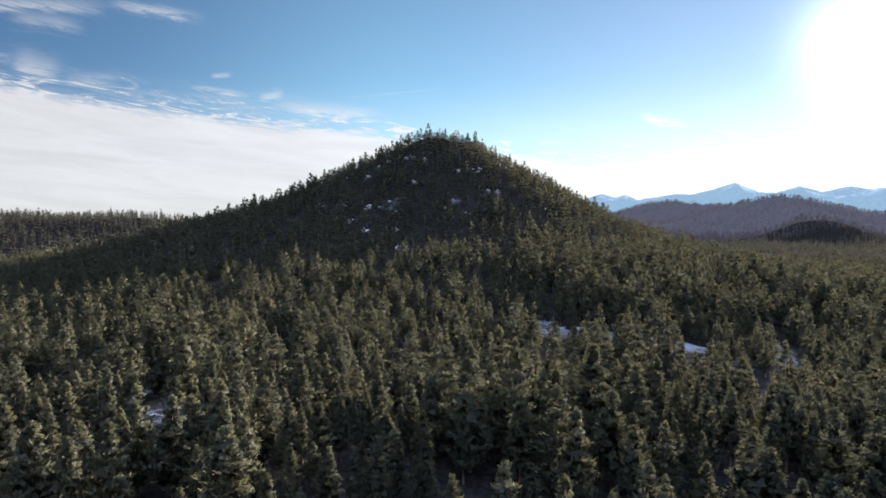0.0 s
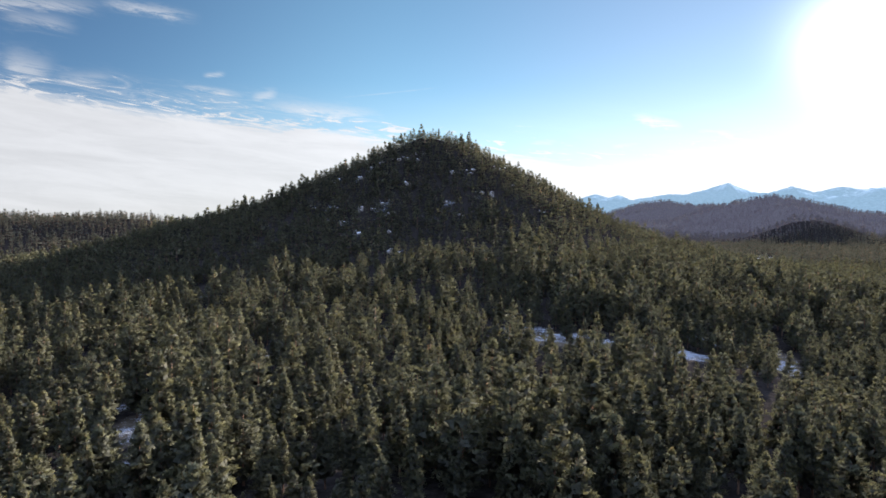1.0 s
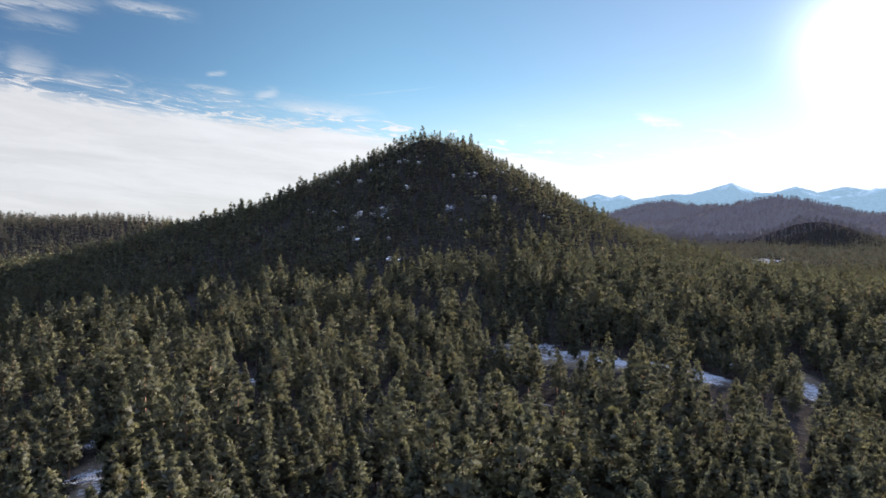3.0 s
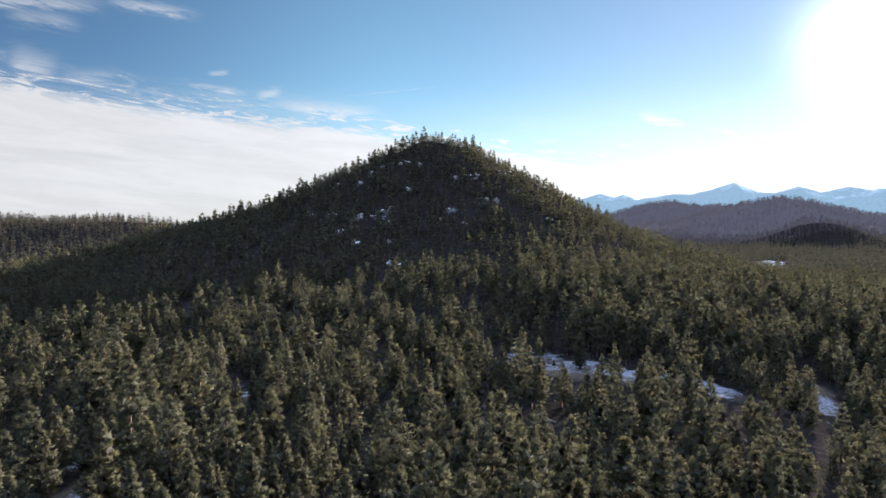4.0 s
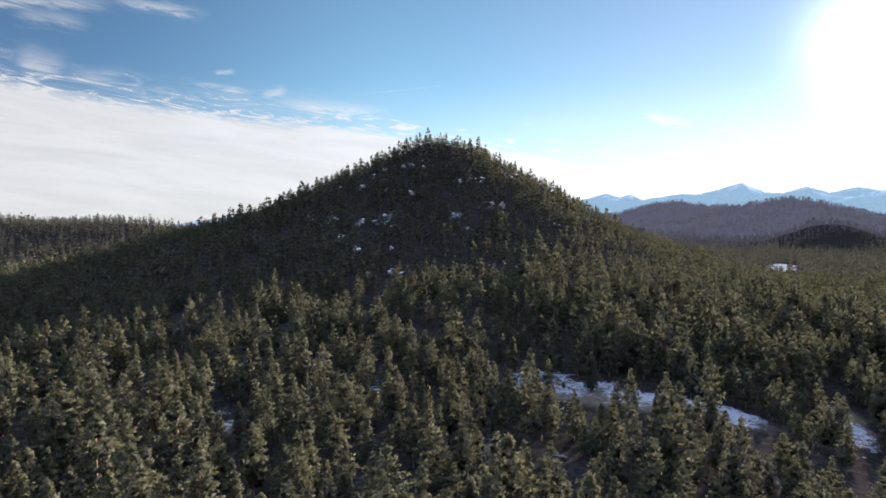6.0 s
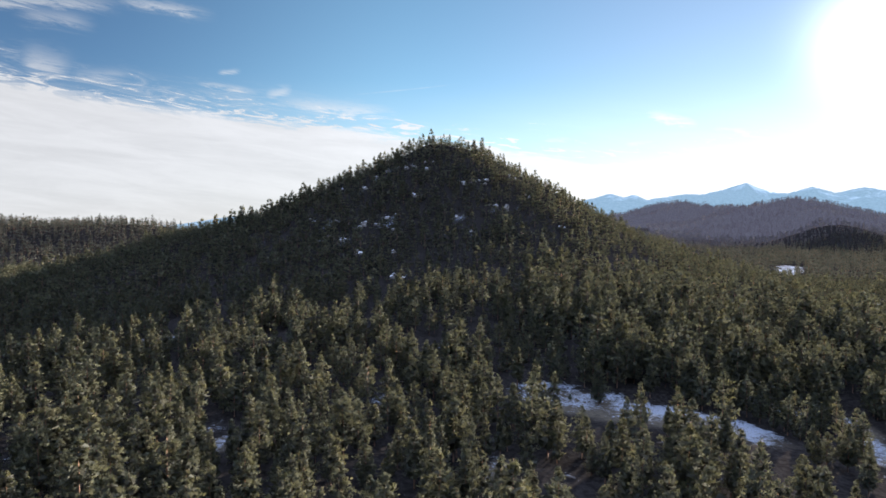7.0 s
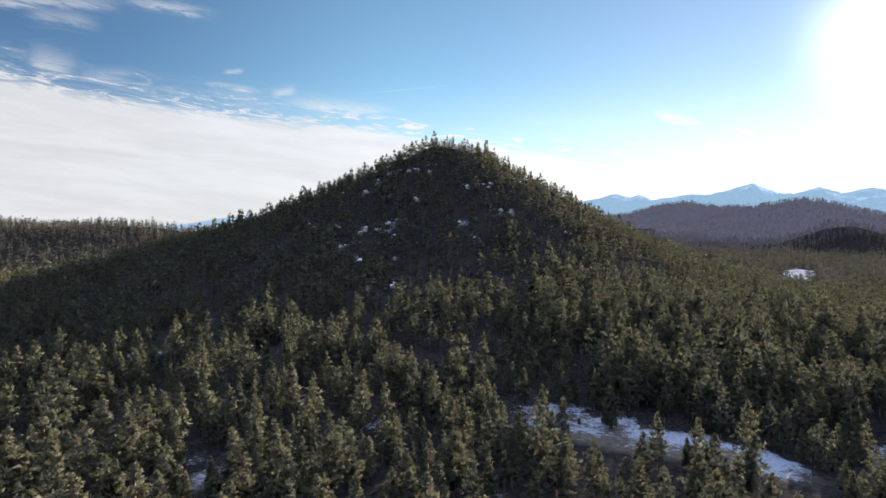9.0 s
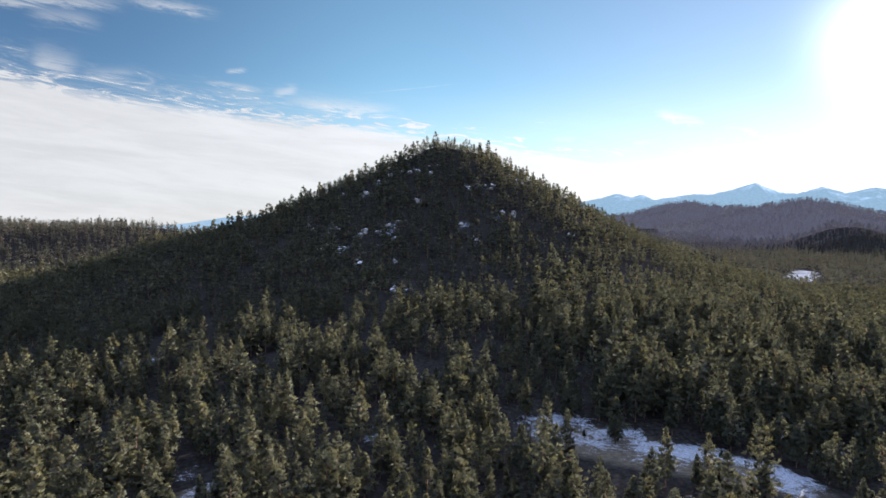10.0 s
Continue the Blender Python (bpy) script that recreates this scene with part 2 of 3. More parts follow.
def hill(x, y):
    """The wooded cone: steep to the east, a long shoulder to the west."""
    dx, dy = x - PEAK[0], y - PEAK[1]
    r = np.hypot(dx, dy) + 1e-6
    c, s = dx / r, dy / r
    west = np.interp(r, [0, 20, 44, 93, 142, 191, 240, 289, 338, 387, 460, 600], [120, 119, 110, 87, 65, 46, 35, 19, 9, 2, -4, -8])
    east = np.interp(r, [0, 20, 40, 60, 85, 110, 135, 160, 190, 230, 300, 600], [120, 117, 106, 94, 80, 66, 51, 38, 24, 10, -2, -12])
    south = np.interp(r, [0, 20, 60, 110, 160, 210, 260, 325, 380, 460, 600], [120, 117, 98, 70, 44, 28, 17, 8, 1, -2, -3])
    north = np.interp(r, [0, 20, 60, 110, 200, 300, 600], [120, 117, 96, 66, 28, 2, -12])
    we, ww, ws, wn = np.maximum(c, 0) ** 2, np.maximum(-c, 0) ** 2, np.maximum(-s, 0) ** 2, np.maximum(s, 0) ** 2
    return east * we + west * ww + south * ws + north * wn + 3.4 * smooth(330, 240, r)


def land(x, y):
    x, y = np.asarray(x, float), np.asarray(y, float)
    r = np.hypot(x - PEAK[0], y - PEAK[1])
    plain = -1.0 - 14.0 * smooth(450, 1100, y) * smooth(-250, 150, x) + 2.0 * ripple(x, y, 160, 3)
    plain = plain + 50.0 * np.exp(-((y - 900 - 0.06 * x) / np.where(y < 900 + 0.06 * x, 210.0, 115.0)) ** 2) * smooth(-140, -420, x)        # west ridge
    plain = plain + 58.0 * np.exp(-((x - 950) / 120.0) ** 2 - ((y - 1560) / 125.0) ** 2)               # knoll in the valley
    plain = plain + 58.0 * np.exp(-((y - 1040) / 120.0) ** 2) * smooth(540, 190, x) * smooth(20, 170, x)  # spur behind the cone
    plain = plain + 26.0 * smooth(1500, 2500, y) * smooth(-100, 300, x) - 62.0 * smooth(980, 1500, y) * smooth(60, -160, x)
    h = hill(x, y) + 1.6 * ripple(x, y, 60, 5) * smooth(420, 200, r)
    w = smooth(520, 330, r)
    z = np.where(r < 600, h * w + plain * (1 - w), plain)
    # the near ground: a broad rise in the west, a low swell before the glade, a dip in the east
    rise = 4.5 * smooth(25, -45, x) + 3.0 * np.exp(-((x - 50) / 40.0) ** 2) * smooth(215, 185, y) - 3.5 * smooth(70, 120, x)
    z = z + rise * smooth(330, 250, y) * smooth(-600, -100, y) * smooth(500, 250, np.abs(x))
    return z + 0.35 * ripple(x, y, 23, 8)


# open glades: centre, half length, half width, turn
GLADES = [(56, 201, 52, 18, -30), (108, 224, 13, 7, -40), (119, 194, 30, 7, 66), (-118, 262, 18, 5, 10), (440, 835, 190, 25, 59), (294, 446, 34, 9, 56),
          (-64, 108, 36, 5.0, 115), (18, 72, 10, 2.2, 79), (-57, 170, 16, 3, 114), (-95, 186, 14, 3, 123), (-10, 135, 12, 3, 94), (12, 160, 12, 3, 85),
          (-20, 208, 10, 3, 97), (10, 262, 9, 4, 0)]
# bare, rocky, snowy bands high on the slope
LEDGES = [(x, y, size, size, 0) for x, y, size in (
    (-48, 528, 7.7), (-34, 528, 7.0), (-59, 522, 6.2), (-17, 538, 6.2), (7, 500, 7.0), (23, 502, 7.0), (30, 468, 5.4), (39, 469, 5.4), (-83, 459, 9.3),
    (-62, 442, 7.7), (-45, 444, 7.7), (-37, 448, 7.0), (-37, 433, 5.4), (-84, 432, 6.2), (-70, 423, 5.0), (-89, 524, 6.2), (4, 448, 5.0), (-34, 401, 5.0),
    (78, 462, 5.4), (51, 530, 5.4), (-26, 480, 5.0), (-27, 350, 5.0), (-20, 520, 5.5), (-68, 505, 5.0), (-100, 470, 5.5), (60, 500, 5.0), (15, 430, 4.5),
    (-55, 400, 5.0))]


def inside(x, y, spots):
    """0 outside, rising to 1 in the middle of the nearest spot."""
    out = np.zeros_like(x)
    for cx, cy, a, b, turn in spots:
        t = radians(turn)
        u = (x - cx) * math.cos(t) + (y - cy) * math.sin(t)
        v = -(x - cx) * math.sin(t) + (y - cy) * math.cos(t)
        out = np.maximum(out, np.clip(1.6 * (1 - np.sqrt((u / a) ** 2 + (v / b) ** 2)), 0, 1))
    return out


def mesh_of(name, verts, faces, mats, index=None, smooth_shade=False, normals=None):
    """A mesh from arrays: verts (n, 3), faces (m, 3 or 4), perhaps with soft normals for foliage."""
    me = bpy.data.meshes.new(name)
    n, k = faces.shape
    me.vertices.add(len(verts))
    me.vertices.foreach_set("co", np.ascontiguousarray(verts, np.float32).ravel())
    me.loops.add(n * k)
    me.loops.foreach_set("vertex_index", np.ascontiguousarray(faces, np.int32).ravel())
    me.polygons.add(n)
    me.polygons.foreach_set("loop_start", np.arange(0, n * k, k, dtype=np.int32))
    for m in mats:
        me.materials.append(m)
    if index is not None:
        me.polygons.foreach_set("material_index", np.ascontiguousarray(index, np.int32))
    me.polygons.foreach_set("use_smooth", np.full(n, smooth_shade))
    me.update(calc_edges=True)
    if normals is not None:
        me.attributes.new("custom_normal", "FLOAT_VECTOR", "POINT").data.foreach_set("vector", np.ascontiguousarray(normals, np.float32).ravel())
    return me


def grid_faces(nu, nv):
    i = np.arange(nu * nv).reshape(nv, nu)
    return np.stack([i[:-1, :-1], i[:-1, 1:], i[1:, 1:], i[1:, :-1]], -1).reshape(-1, 4)


# the ground: one sheet, fine near the flight, coarse towards the horizon
gx = np.sinh(np.linspace(-1, 1, 321) * 3.4) / math.sinh(3.4) * 4300
gy = 180 + np.sinh(np.linspace(-0.93, 1, 291) * 3.4) / math.sinh(3.4) * 4100
GX, GY = np.meshgrid(gx, gy)
GZ = land(GX, GY)
me = mesh_of("ground", np.stack([GX, GY, GZ], -1).reshape(-1, 3), grid_faces(321, 291), [GROUND], smooth_shade=True)
glade = inside(GX, GY, GLADES)
ledge = inside(GX, GY, LEDGES)
cx, cy, ga, gb, gt = GLADES[0]
across = ((GX - cx) * -math.sin(radians(gt)) + (GY - cy) * math.cos(radians(gt))) / gb
bank = np.where(glade > 0, np.clip(across, -1, 1) * 0.45, 0) * (np.hypot(GX - cx, GY - cy) < ga)        # snow keeps on the shaded side
layer = me.attributes.new("snow", "FLOAT", "POINT")
layer.data.foreach_set("value", (0.12 - 0.5 * smooth(300, 900, GY) + 0.38 * smooth(0, 0.4, glade) + 0.7 * smooth(0.05, 0.4, glade) * (GY > 380) + 0.38 * smooth(0, 0.8, ledge) + 0.1 * smooth(370, 430, GY) * smooth(600, 560, GY) * (np.abs(GX) < 160) + bank).astype(np.float32).ravel())
layer = me.attributes.new("grass", "FLOAT", "POINT")
layer.data.foreach_set("value", glade.astype(np.float32).ravel())
tagged(new("ground", me), "forest floor of needle litter, dry grass and old snow patches", "ground", kind="structure")


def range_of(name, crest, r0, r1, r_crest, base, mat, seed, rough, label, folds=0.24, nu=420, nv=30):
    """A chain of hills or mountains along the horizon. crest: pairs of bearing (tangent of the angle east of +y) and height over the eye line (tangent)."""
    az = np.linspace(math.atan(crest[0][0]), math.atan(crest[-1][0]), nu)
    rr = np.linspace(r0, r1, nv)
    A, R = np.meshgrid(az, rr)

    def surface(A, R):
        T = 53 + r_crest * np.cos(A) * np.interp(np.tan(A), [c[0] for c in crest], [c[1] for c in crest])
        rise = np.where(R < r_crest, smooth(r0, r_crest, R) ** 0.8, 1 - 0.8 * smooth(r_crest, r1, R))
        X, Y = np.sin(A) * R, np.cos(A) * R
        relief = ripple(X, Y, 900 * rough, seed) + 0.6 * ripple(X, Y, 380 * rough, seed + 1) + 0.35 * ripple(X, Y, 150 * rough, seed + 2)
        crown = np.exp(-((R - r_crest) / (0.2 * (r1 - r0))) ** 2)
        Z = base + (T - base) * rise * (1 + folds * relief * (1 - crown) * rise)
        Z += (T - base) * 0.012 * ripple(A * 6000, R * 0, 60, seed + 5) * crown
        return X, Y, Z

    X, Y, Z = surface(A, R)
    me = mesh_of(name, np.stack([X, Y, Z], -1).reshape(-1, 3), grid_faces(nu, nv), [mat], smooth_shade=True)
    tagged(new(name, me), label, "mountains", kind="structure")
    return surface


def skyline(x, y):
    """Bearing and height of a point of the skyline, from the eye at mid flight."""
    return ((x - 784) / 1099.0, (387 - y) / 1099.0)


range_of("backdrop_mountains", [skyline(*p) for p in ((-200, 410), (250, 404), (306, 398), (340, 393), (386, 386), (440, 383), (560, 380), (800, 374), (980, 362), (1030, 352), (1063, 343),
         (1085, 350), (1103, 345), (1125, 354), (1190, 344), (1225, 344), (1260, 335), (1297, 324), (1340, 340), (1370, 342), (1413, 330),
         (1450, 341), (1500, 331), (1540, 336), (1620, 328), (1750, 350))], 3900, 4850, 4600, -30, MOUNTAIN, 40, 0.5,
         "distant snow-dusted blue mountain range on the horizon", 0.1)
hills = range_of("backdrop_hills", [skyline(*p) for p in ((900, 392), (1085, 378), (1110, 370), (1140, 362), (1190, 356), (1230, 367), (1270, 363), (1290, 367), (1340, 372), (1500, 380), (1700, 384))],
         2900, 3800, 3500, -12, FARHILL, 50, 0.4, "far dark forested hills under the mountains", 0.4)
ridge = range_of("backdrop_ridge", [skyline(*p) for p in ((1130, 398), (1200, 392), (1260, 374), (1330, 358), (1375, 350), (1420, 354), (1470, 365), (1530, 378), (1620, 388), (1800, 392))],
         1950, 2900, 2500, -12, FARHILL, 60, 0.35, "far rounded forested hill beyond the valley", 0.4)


# ---- pine trees ----
def tube(path, radii, sides=6):
    """A tapered tube along a path of points."""
    v, f = [], []
    for i, (p, r) in enumerate(zip(path, radii)):
        for k in range(sides):
            a = 2 * math.pi * k / sides
            v.append((p[0] + r * math.cos(a), p[1] + r * math.sin(a), p[2]))
    for i in range(len(path) - 1):
        for k in range(sides):
            a, b = i * sides + k, i * sides + (k + 1) % sides
            f += [(a, b, b + sides), (a, b + sides, a + sides)]
    return np.array(v, float), np.array(f, int)


def limb(p, q, r):
    """A thin three-sided limb from p to q."""
    p, q = np.array(p), np.array(q)
    v = np.array([p + (0, 0, r), p + (r * 0.87, 0, -r * 0.5), p + (-r * 0.87, 0, -r * 0.5), q])
    return v, np.array([(0, 1, 3), (1, 2, 3), (2, 0, 3)])


def join(parts):
    vs, fs, n = [], [], 0
    for v, f in parts:
        vs.append(v), fs.append(f + n)
        n += len(v)
    return np.concatenate(vs), np.concatenate(fs)


def pine(seed, height, whorls, arms, blades, blade, limbs=True, sides=6, blunt=0.0, wide=1.0, inner=0.5, mass=40, fat=0.24, pad=0.95):
    """Trunk with limbs, and a crown of flat pads of needle tufts at the ends of whorled branches. Returns (trunk,
    crown, inner sprays) as arrays.
    """
    r = np.random.RandomState(seed)
    unit = lambda a: a / (np.linalg.norm(a, axis=-1, keepdims=True) + 1e-9)
    lean = r.uniform(-0.3, 0.3, 2)
    bend = lambda s: np.array([lean[0] * s * s, lean[1] * s * s, height * s])
    zs = np.linspace(0, 1, 5 if sides > 3 else 3)
    wood = [tube([bend(s) - (0, 0, 0.4 * (s == 0)) for s in zs], [0.0155 * height * (1 - 0.93 * s) for s in zs], sides)]
    base = r.uniform(0.1, 0.24) * (1.0 if height > 11.2 else 0.35)
    rad = height * r.uniform(0.185, 0.225) * (1 + 0.12 * blunt) * wide
    lop = r.uniform(0, 6.28)

    def reach(s):
        return rad * min(1.0, 0.55 + 2.2 * s) * ((1 - blunt) * (1 - s) ** 0.8 * 1.1 + blunt * (1 - s ** 1.8) ** 0.8)

    # pads: centre, heading, half length, half width, half height
    pads = []
    for i in range(whorls):
        s = (i + r.uniform(0.15, 0.85)) / whorls
        z = base + (1 - base) * s * 0.97
        n = max(3, int(round(arms * (1 - 0.5 * s))))
        a0 = r.uniform(0, 6.28)
        for k in range(n):
            if r.uniform() < 0.1:
                continue
            a = a0 + 6.28 * (k + r.uniform(-0.3, 0.3)) / n
            long = max(0.35, reach(s) * r.uniform(0.68, 1.12) * (1 + 0.16 * math.cos(a - lop)))
            size = pad * (0.5 + 0.5 * long / rad) * r.uniform(0.8, 1.2) * height / 14.5
            root, head = bend(z), np.array([math.cos(a), math.sin(a), 0.0])
            rise = r.uniform(-0.15, 0.22) + 0.35 * s
            tip = root + head * long + (0, 0, rise * long)
            if limbs:
                wood.append(limb(root - (0, 0, 0.1 * long), tip - head * 0.4 * size, 0.004 * height * (1 - 0.6 * s)))
            pads.append((*(tip - head * 0.75 * size), a, size * 1.05, size * 0.9, size * 0.58))
            if long > 2.1 * size:
                pads.append((*(root + (tip - root) * r.uniform(0.4, 0.55)), a, size * 0.8, size * 0.75, size * 0.42))
    top = pad * height / 14.5
    pads += [(*bend(0.965), 0, 0.42 * top, 0.42 * top, 0.5 * top), (*(bend(0.91) + r.normal(0, 0.2, 3)), 0, 0.7 * top, 0.7 * top, 0.5 * top)]
    pads = np.array(pads)
    P = np.repeat(pads, blades, 0)
    n = len(P)
    d = unit(r.normal(0, 1, (n, 3)) + (0, 0, 0.35))                      # needles thin out on a pad's underside
    q = d * r.uniform(0.55, 1.05, (n, 1)) * P[:, 4:7]
    ca, sa = np.cos(P[:, 3]), np.sin(P[:, 3])
    turn = lambda p: np.stack([ca * p[:, 0] - sa * p[:, 1], sa * p[:, 0] + ca * p[:, 1], p[:, 2]], 1)
    c, bulge = P[:, :3] + turn(q), turn(unit(d / P[:, 4:7]))
    out = unit(turn(np.tile((0.7, 0.0, 0.5), (n, 1))) + 0.5 * bulge + r.normal(0, 0.55, (n, 3)))
    side = unit(np.cross(out, r.normal(0, 1, (n, 3))))
    ln = blade * r.uniform(0.65, 1.3, (n, 1)) * (P[:, 4:5] / (pad * height / 14.5)) ** 0.4
    wd = ln * fat * r.uniform(0.7, 1.3, (n, 1))
    v = np.stack([c - out * ln * 0.45 + side * wd, c - out * ln * 0.45 - side * wd, c + out * ln * 0.55], 1)
    # shaded as pads within a rounded crown
    trunkward = P[:, :3] * (1, 1, 0)
    away = unit(unit(trunkward + 1e-6) + (0, 0, 0.3))
    flip = np.einsum("ij,ij->i", np.cross(v[:, 1] - v[:, 0], v[:, 2] - v[:, 0]), away) < 0
    v[flip] = v[flip][:, [1, 0, 2]]
    soft = unit(0.5 * away[:, None] + 0.65 * bulge[:, None] + r.normal(0, 0.22, v.shape)).reshape(-1, 3)
    v = v.reshape(-1, 3)
    # added sprays, sparse and ragged round the trunk, stand for the shade inside
    n = mass
    h = r.uniform(0.02, 0.9, n)
    far = np.sqrt(r.uniform(0.03, 1, n)) * inner * np.array([reach(a) for a in h])
    a = r.uniform(0, 6.28, n)
    mid = np.stack([lean[0] * h * h + far * np.cos(a), lean[1] * h * h + far * np.sin(a), height * (base + (1 - base) * h)], 1)
    spread = unit(r.normal(0, 1, (n, 3)) * (1, 1, 0.6))
    cross = unit(np.cross(spread, r.normal(0, 1, (n, 3))))
    big = height * 0.062 * r.uniform(0.7, 1.3, (n, 1)) * (1.1 - 0.6 * h)[:, None]
    core = np.stack([mid - spread * big + cross * big * 0.7, mid - spread * big - cross * big * 0.7, mid + spread * big], 1).reshape(-1, 3)
    shell = np.arange(3 * n).reshape(-1, 3)
    lobes = unit(unit(core * (1, 1, 0) + (0, 0, 0.02)) + r.normal(0, 0.3, core.shape))
    wood = join(wood)
    return wood, (v, np.arange(len(v)).reshape(-1, 3)), (core, shell), (unit(wood[0] * (1, 1, 0) + (0, 0, 0.05)), soft, lobes)


def forest(name, spots, kinds, label, cat="forest", leaf=None, inner_leaf=None):
    """Many pines joined into one mesh. spots: rows of x, y, z, turn, scale, stretch."""
    kinds = [(*join(k[:3]), np.repeat([1, 0, 2], [len(p[1]) for p in k[:3]]), np.concatenate(k[3])) for k in kinds]
    V, F, M, S, n = [], [], [], [], 0
    pick = np.arange(len(spots)) * 7919 % len(kinds)
    for k, (v, f, m, soft) in enumerate(kinds):
        s = spots[pick == k]
        if not len(s):
            continue
        ca, sa = np.cos(s[:, 3])[:, None], np.sin(s[:, 3])[:, None]
        w = s[:, 4:5] * s[:, 5:6]
        X = (ca * v[None, :, 0] - sa * v[None, :, 1]) * w + s[:, 0:1]
        Y = (sa * v[None, :, 0] + ca * v[None, :, 1]) * w + s[:, 1:2]
        Z = v[None, :, 2] * s[:, 4:5] + s[:, 2:3]
        V.append(np.stack([X, Y, Z], -1).reshape(-1, 3))
        F.append((f[None] + (n + np.arange(len(s)) * len(v))[:, None, None]).reshape(-1, 3))
        M.append(np.tile(m, len(s)))
        S.append(np.stack([ca * soft[:, 0] - sa * soft[:, 1], sa * soft[:, 0] + ca * soft[:, 1], soft[:, 2] + 0 * ca], -1).reshape(-1, 3))
        n += len(s) * len(v)
    me = mesh_of(name, np.concatenate(V), np.concatenate(F), [leaf or NEEDLES, BARK, inner_leaf or leaf or NEEDLES], np.concatenate(M), True, np.concatenate(S))
    return tagged(new(name, me), label, cat, kind="stuff")


def scatter(x0, x1, y0, y1, step, seed, keep):
    """Jittered planting over a rectangle, thinned by keep(x, y) (0..1)."""
    r = np.random.RandomState(seed)
    xs, ys = np.meshgrid(np.arange(x0, x1, step), np.arange(y0, y1, step))
    xs = xs + (np.arange(xs.shape[0]) % 2)[:, None] * step * 0.5
    xs, ys = xs.ravel() + r.uniform(-0.42, 0.42, xs.size) * step, ys.ravel() + r.uniform(-0.42, 0.42, xs.size) * step
    ok = r.uniform(0, 1, xs.size) < keep(xs, ys)
    xs, ys = xs[ok], ys[ok]
    size = np.clip(r.normal(0.97, 0.24, xs.size), 0.4, 1.5) * (1 + 0.12 * ripple(xs, ys, 70, 21))
    size = size * (1 + 0.28 * smooth(30, 55, xs) * smooth(198, 212, ys) * smooth(420, 330, ys))          # taller beyond the glade
    return np.stack([xs, ys, land(xs, ys) - 0.1, r.uniform(0, 6.28, xs.size), size, r.uniform(0.85, 1.2, xs.size)], 1)


def in_view(x, y, margin):
    return np.abs(x) < 0.76 * (y + 30) + margin


def stand(x, y):
    """How densely the pines stand."""
    d = 0.82 + 0.38 * ripple(x, y, 38, 11) + 0.3 * ripple(x, y, 15, 12)
    d = d + 0.35 * smooth(15, 50, x) * smooth(250, 280, y) * smooth(420, 300, y)         # close-set east of the cone's foot
    d = d * (1 - 0.12 * smooth(30, 50, x) * smooth(208, 228, y + 0.6 * (x - 64)) * smooth(285, 255, y + 0.3 * (x - 64)))      # thinner beyond the glade
    d = d + 0.25 * smooth(140, 100, y)
    d = d + 0.3 * smooth(150, 90, np.hypot(x - PEAK[0], y - PEAK[1]))
    band = y + 0.577 * (x - 56)
    d = d * (1 - 0.7 * smooth(148, 160, band) * smooth(190, 184, band) * smooth(28, 38, x) * smooth(125, 112, x))        # open on the glade's near side
    d = np.where(inside(x, y, GLADES) > 0.06 + 0.22 * np.maximum(0, ripple(x, y, 17, 5)) * (band > 204), 0.1 * (y > 700), d)
    d = d * (1 - 0.3 * np.minimum(1, 1.6 * inside(x, y, LEDGES)))
    return np.clip(d, 0, 1)


# single trees that stand out: x, y and the height of the tip above the datum
WEST_TREES = [(-126, 213, 18), (-106, 213, 22), (-100, 210, 17), (-122, 232, 24), (-118, 250, 24), (-79, 192, 18), (-110, 194, 14), (-109, 201, 14),
              (-72, 205, 19), (-69, 211, 18), (-88, 204, 14), (-105, 225, 20), (-133, 211, 14), (-68, 281, 25), (-118, 222, 24)]
GLADE_TREES = [(79, 215, 16), (90, 222, 16), (99, 221, 13), (113, 221, 13), (122, 226, 11), (117, 211, 12), (67, 168, 13), (57, 178, 11), (38, 163, 12),
               (62, 169, 10), (87, 164, 9), (96, 167, 10), (113, 156, 6), (114, 165, 7), (111, 205, 14), (128, 194, 12), (47, 212, 14), (35, 223, 14),
               (65, 218, 12), (86, 210, 11), (91, 173, 8), (74, 213, 12), (105, 212, 12)]
MIDDLE_TREES = [(-10, 219, 11), (0, 212, 16), (4, 186, 9), (-14, 187, 10), (8, 199, 10), (-7, 222, 19), (13, 168, 11), (-49, 146, 15), (-48, 156, 14),
                (-9, 166, 11), (-1, 217, 12), (6, 332, 31), (74, 391, 34), (-40, 211, 10), (23, 224, 16)]
FRONT_TREES = [(-69, 119, 17), (-43, 84, 20), (-39, 64, 19), (-36, 117, 16), (-24, 107, 16), (-14, 97, 16), (0, 112, 13), (11, 97, 11), (61, 119, 9),
               (33, 108, 7), (46, 106, 9), (30, 120, 12), (-52, 89, 15), (1, 82, 10), (93, 121, 7), (-21, 117, 10)]
marks = np.array(WEST_TREES + GLADE_TREES + MIDDLE_TREES + FRONT_TREES, float)
marks[:, 2] = np.clip(marks[:, 2] + 0.5 - land(marks[:, 0], marks[:, 1]), 8.0, 15.5)
H = 12.3

near = scatter(-330, 330, 46, 250, 5.6, 31, lambda x, y: stand(x, y) * in_view(x, y, 30 + 30 * (x > 0)))
gap = np.hypot(near[:, None, 0] - marks[None, :, 0], near[:, None, 1] - marks[None, :, 1]).min(1)
near = near[gap > 3.2]
r = np.random.RandomState(77)
marks = np.stack([marks[:, 0], marks[:, 1], land(marks[:, 0], marks[:, 1]) - 0.1, r.uniform(0, 6.28, len(marks)), marks[:, 2] / H, r.uniform(0.9, 1.1, len(marks))], 1)
near = near[np.argsort(np.hypot(near[:, 0], near[:, 1] + 20) + 400 * ~in_view(near[:, 0], near[:, 1], 4))]
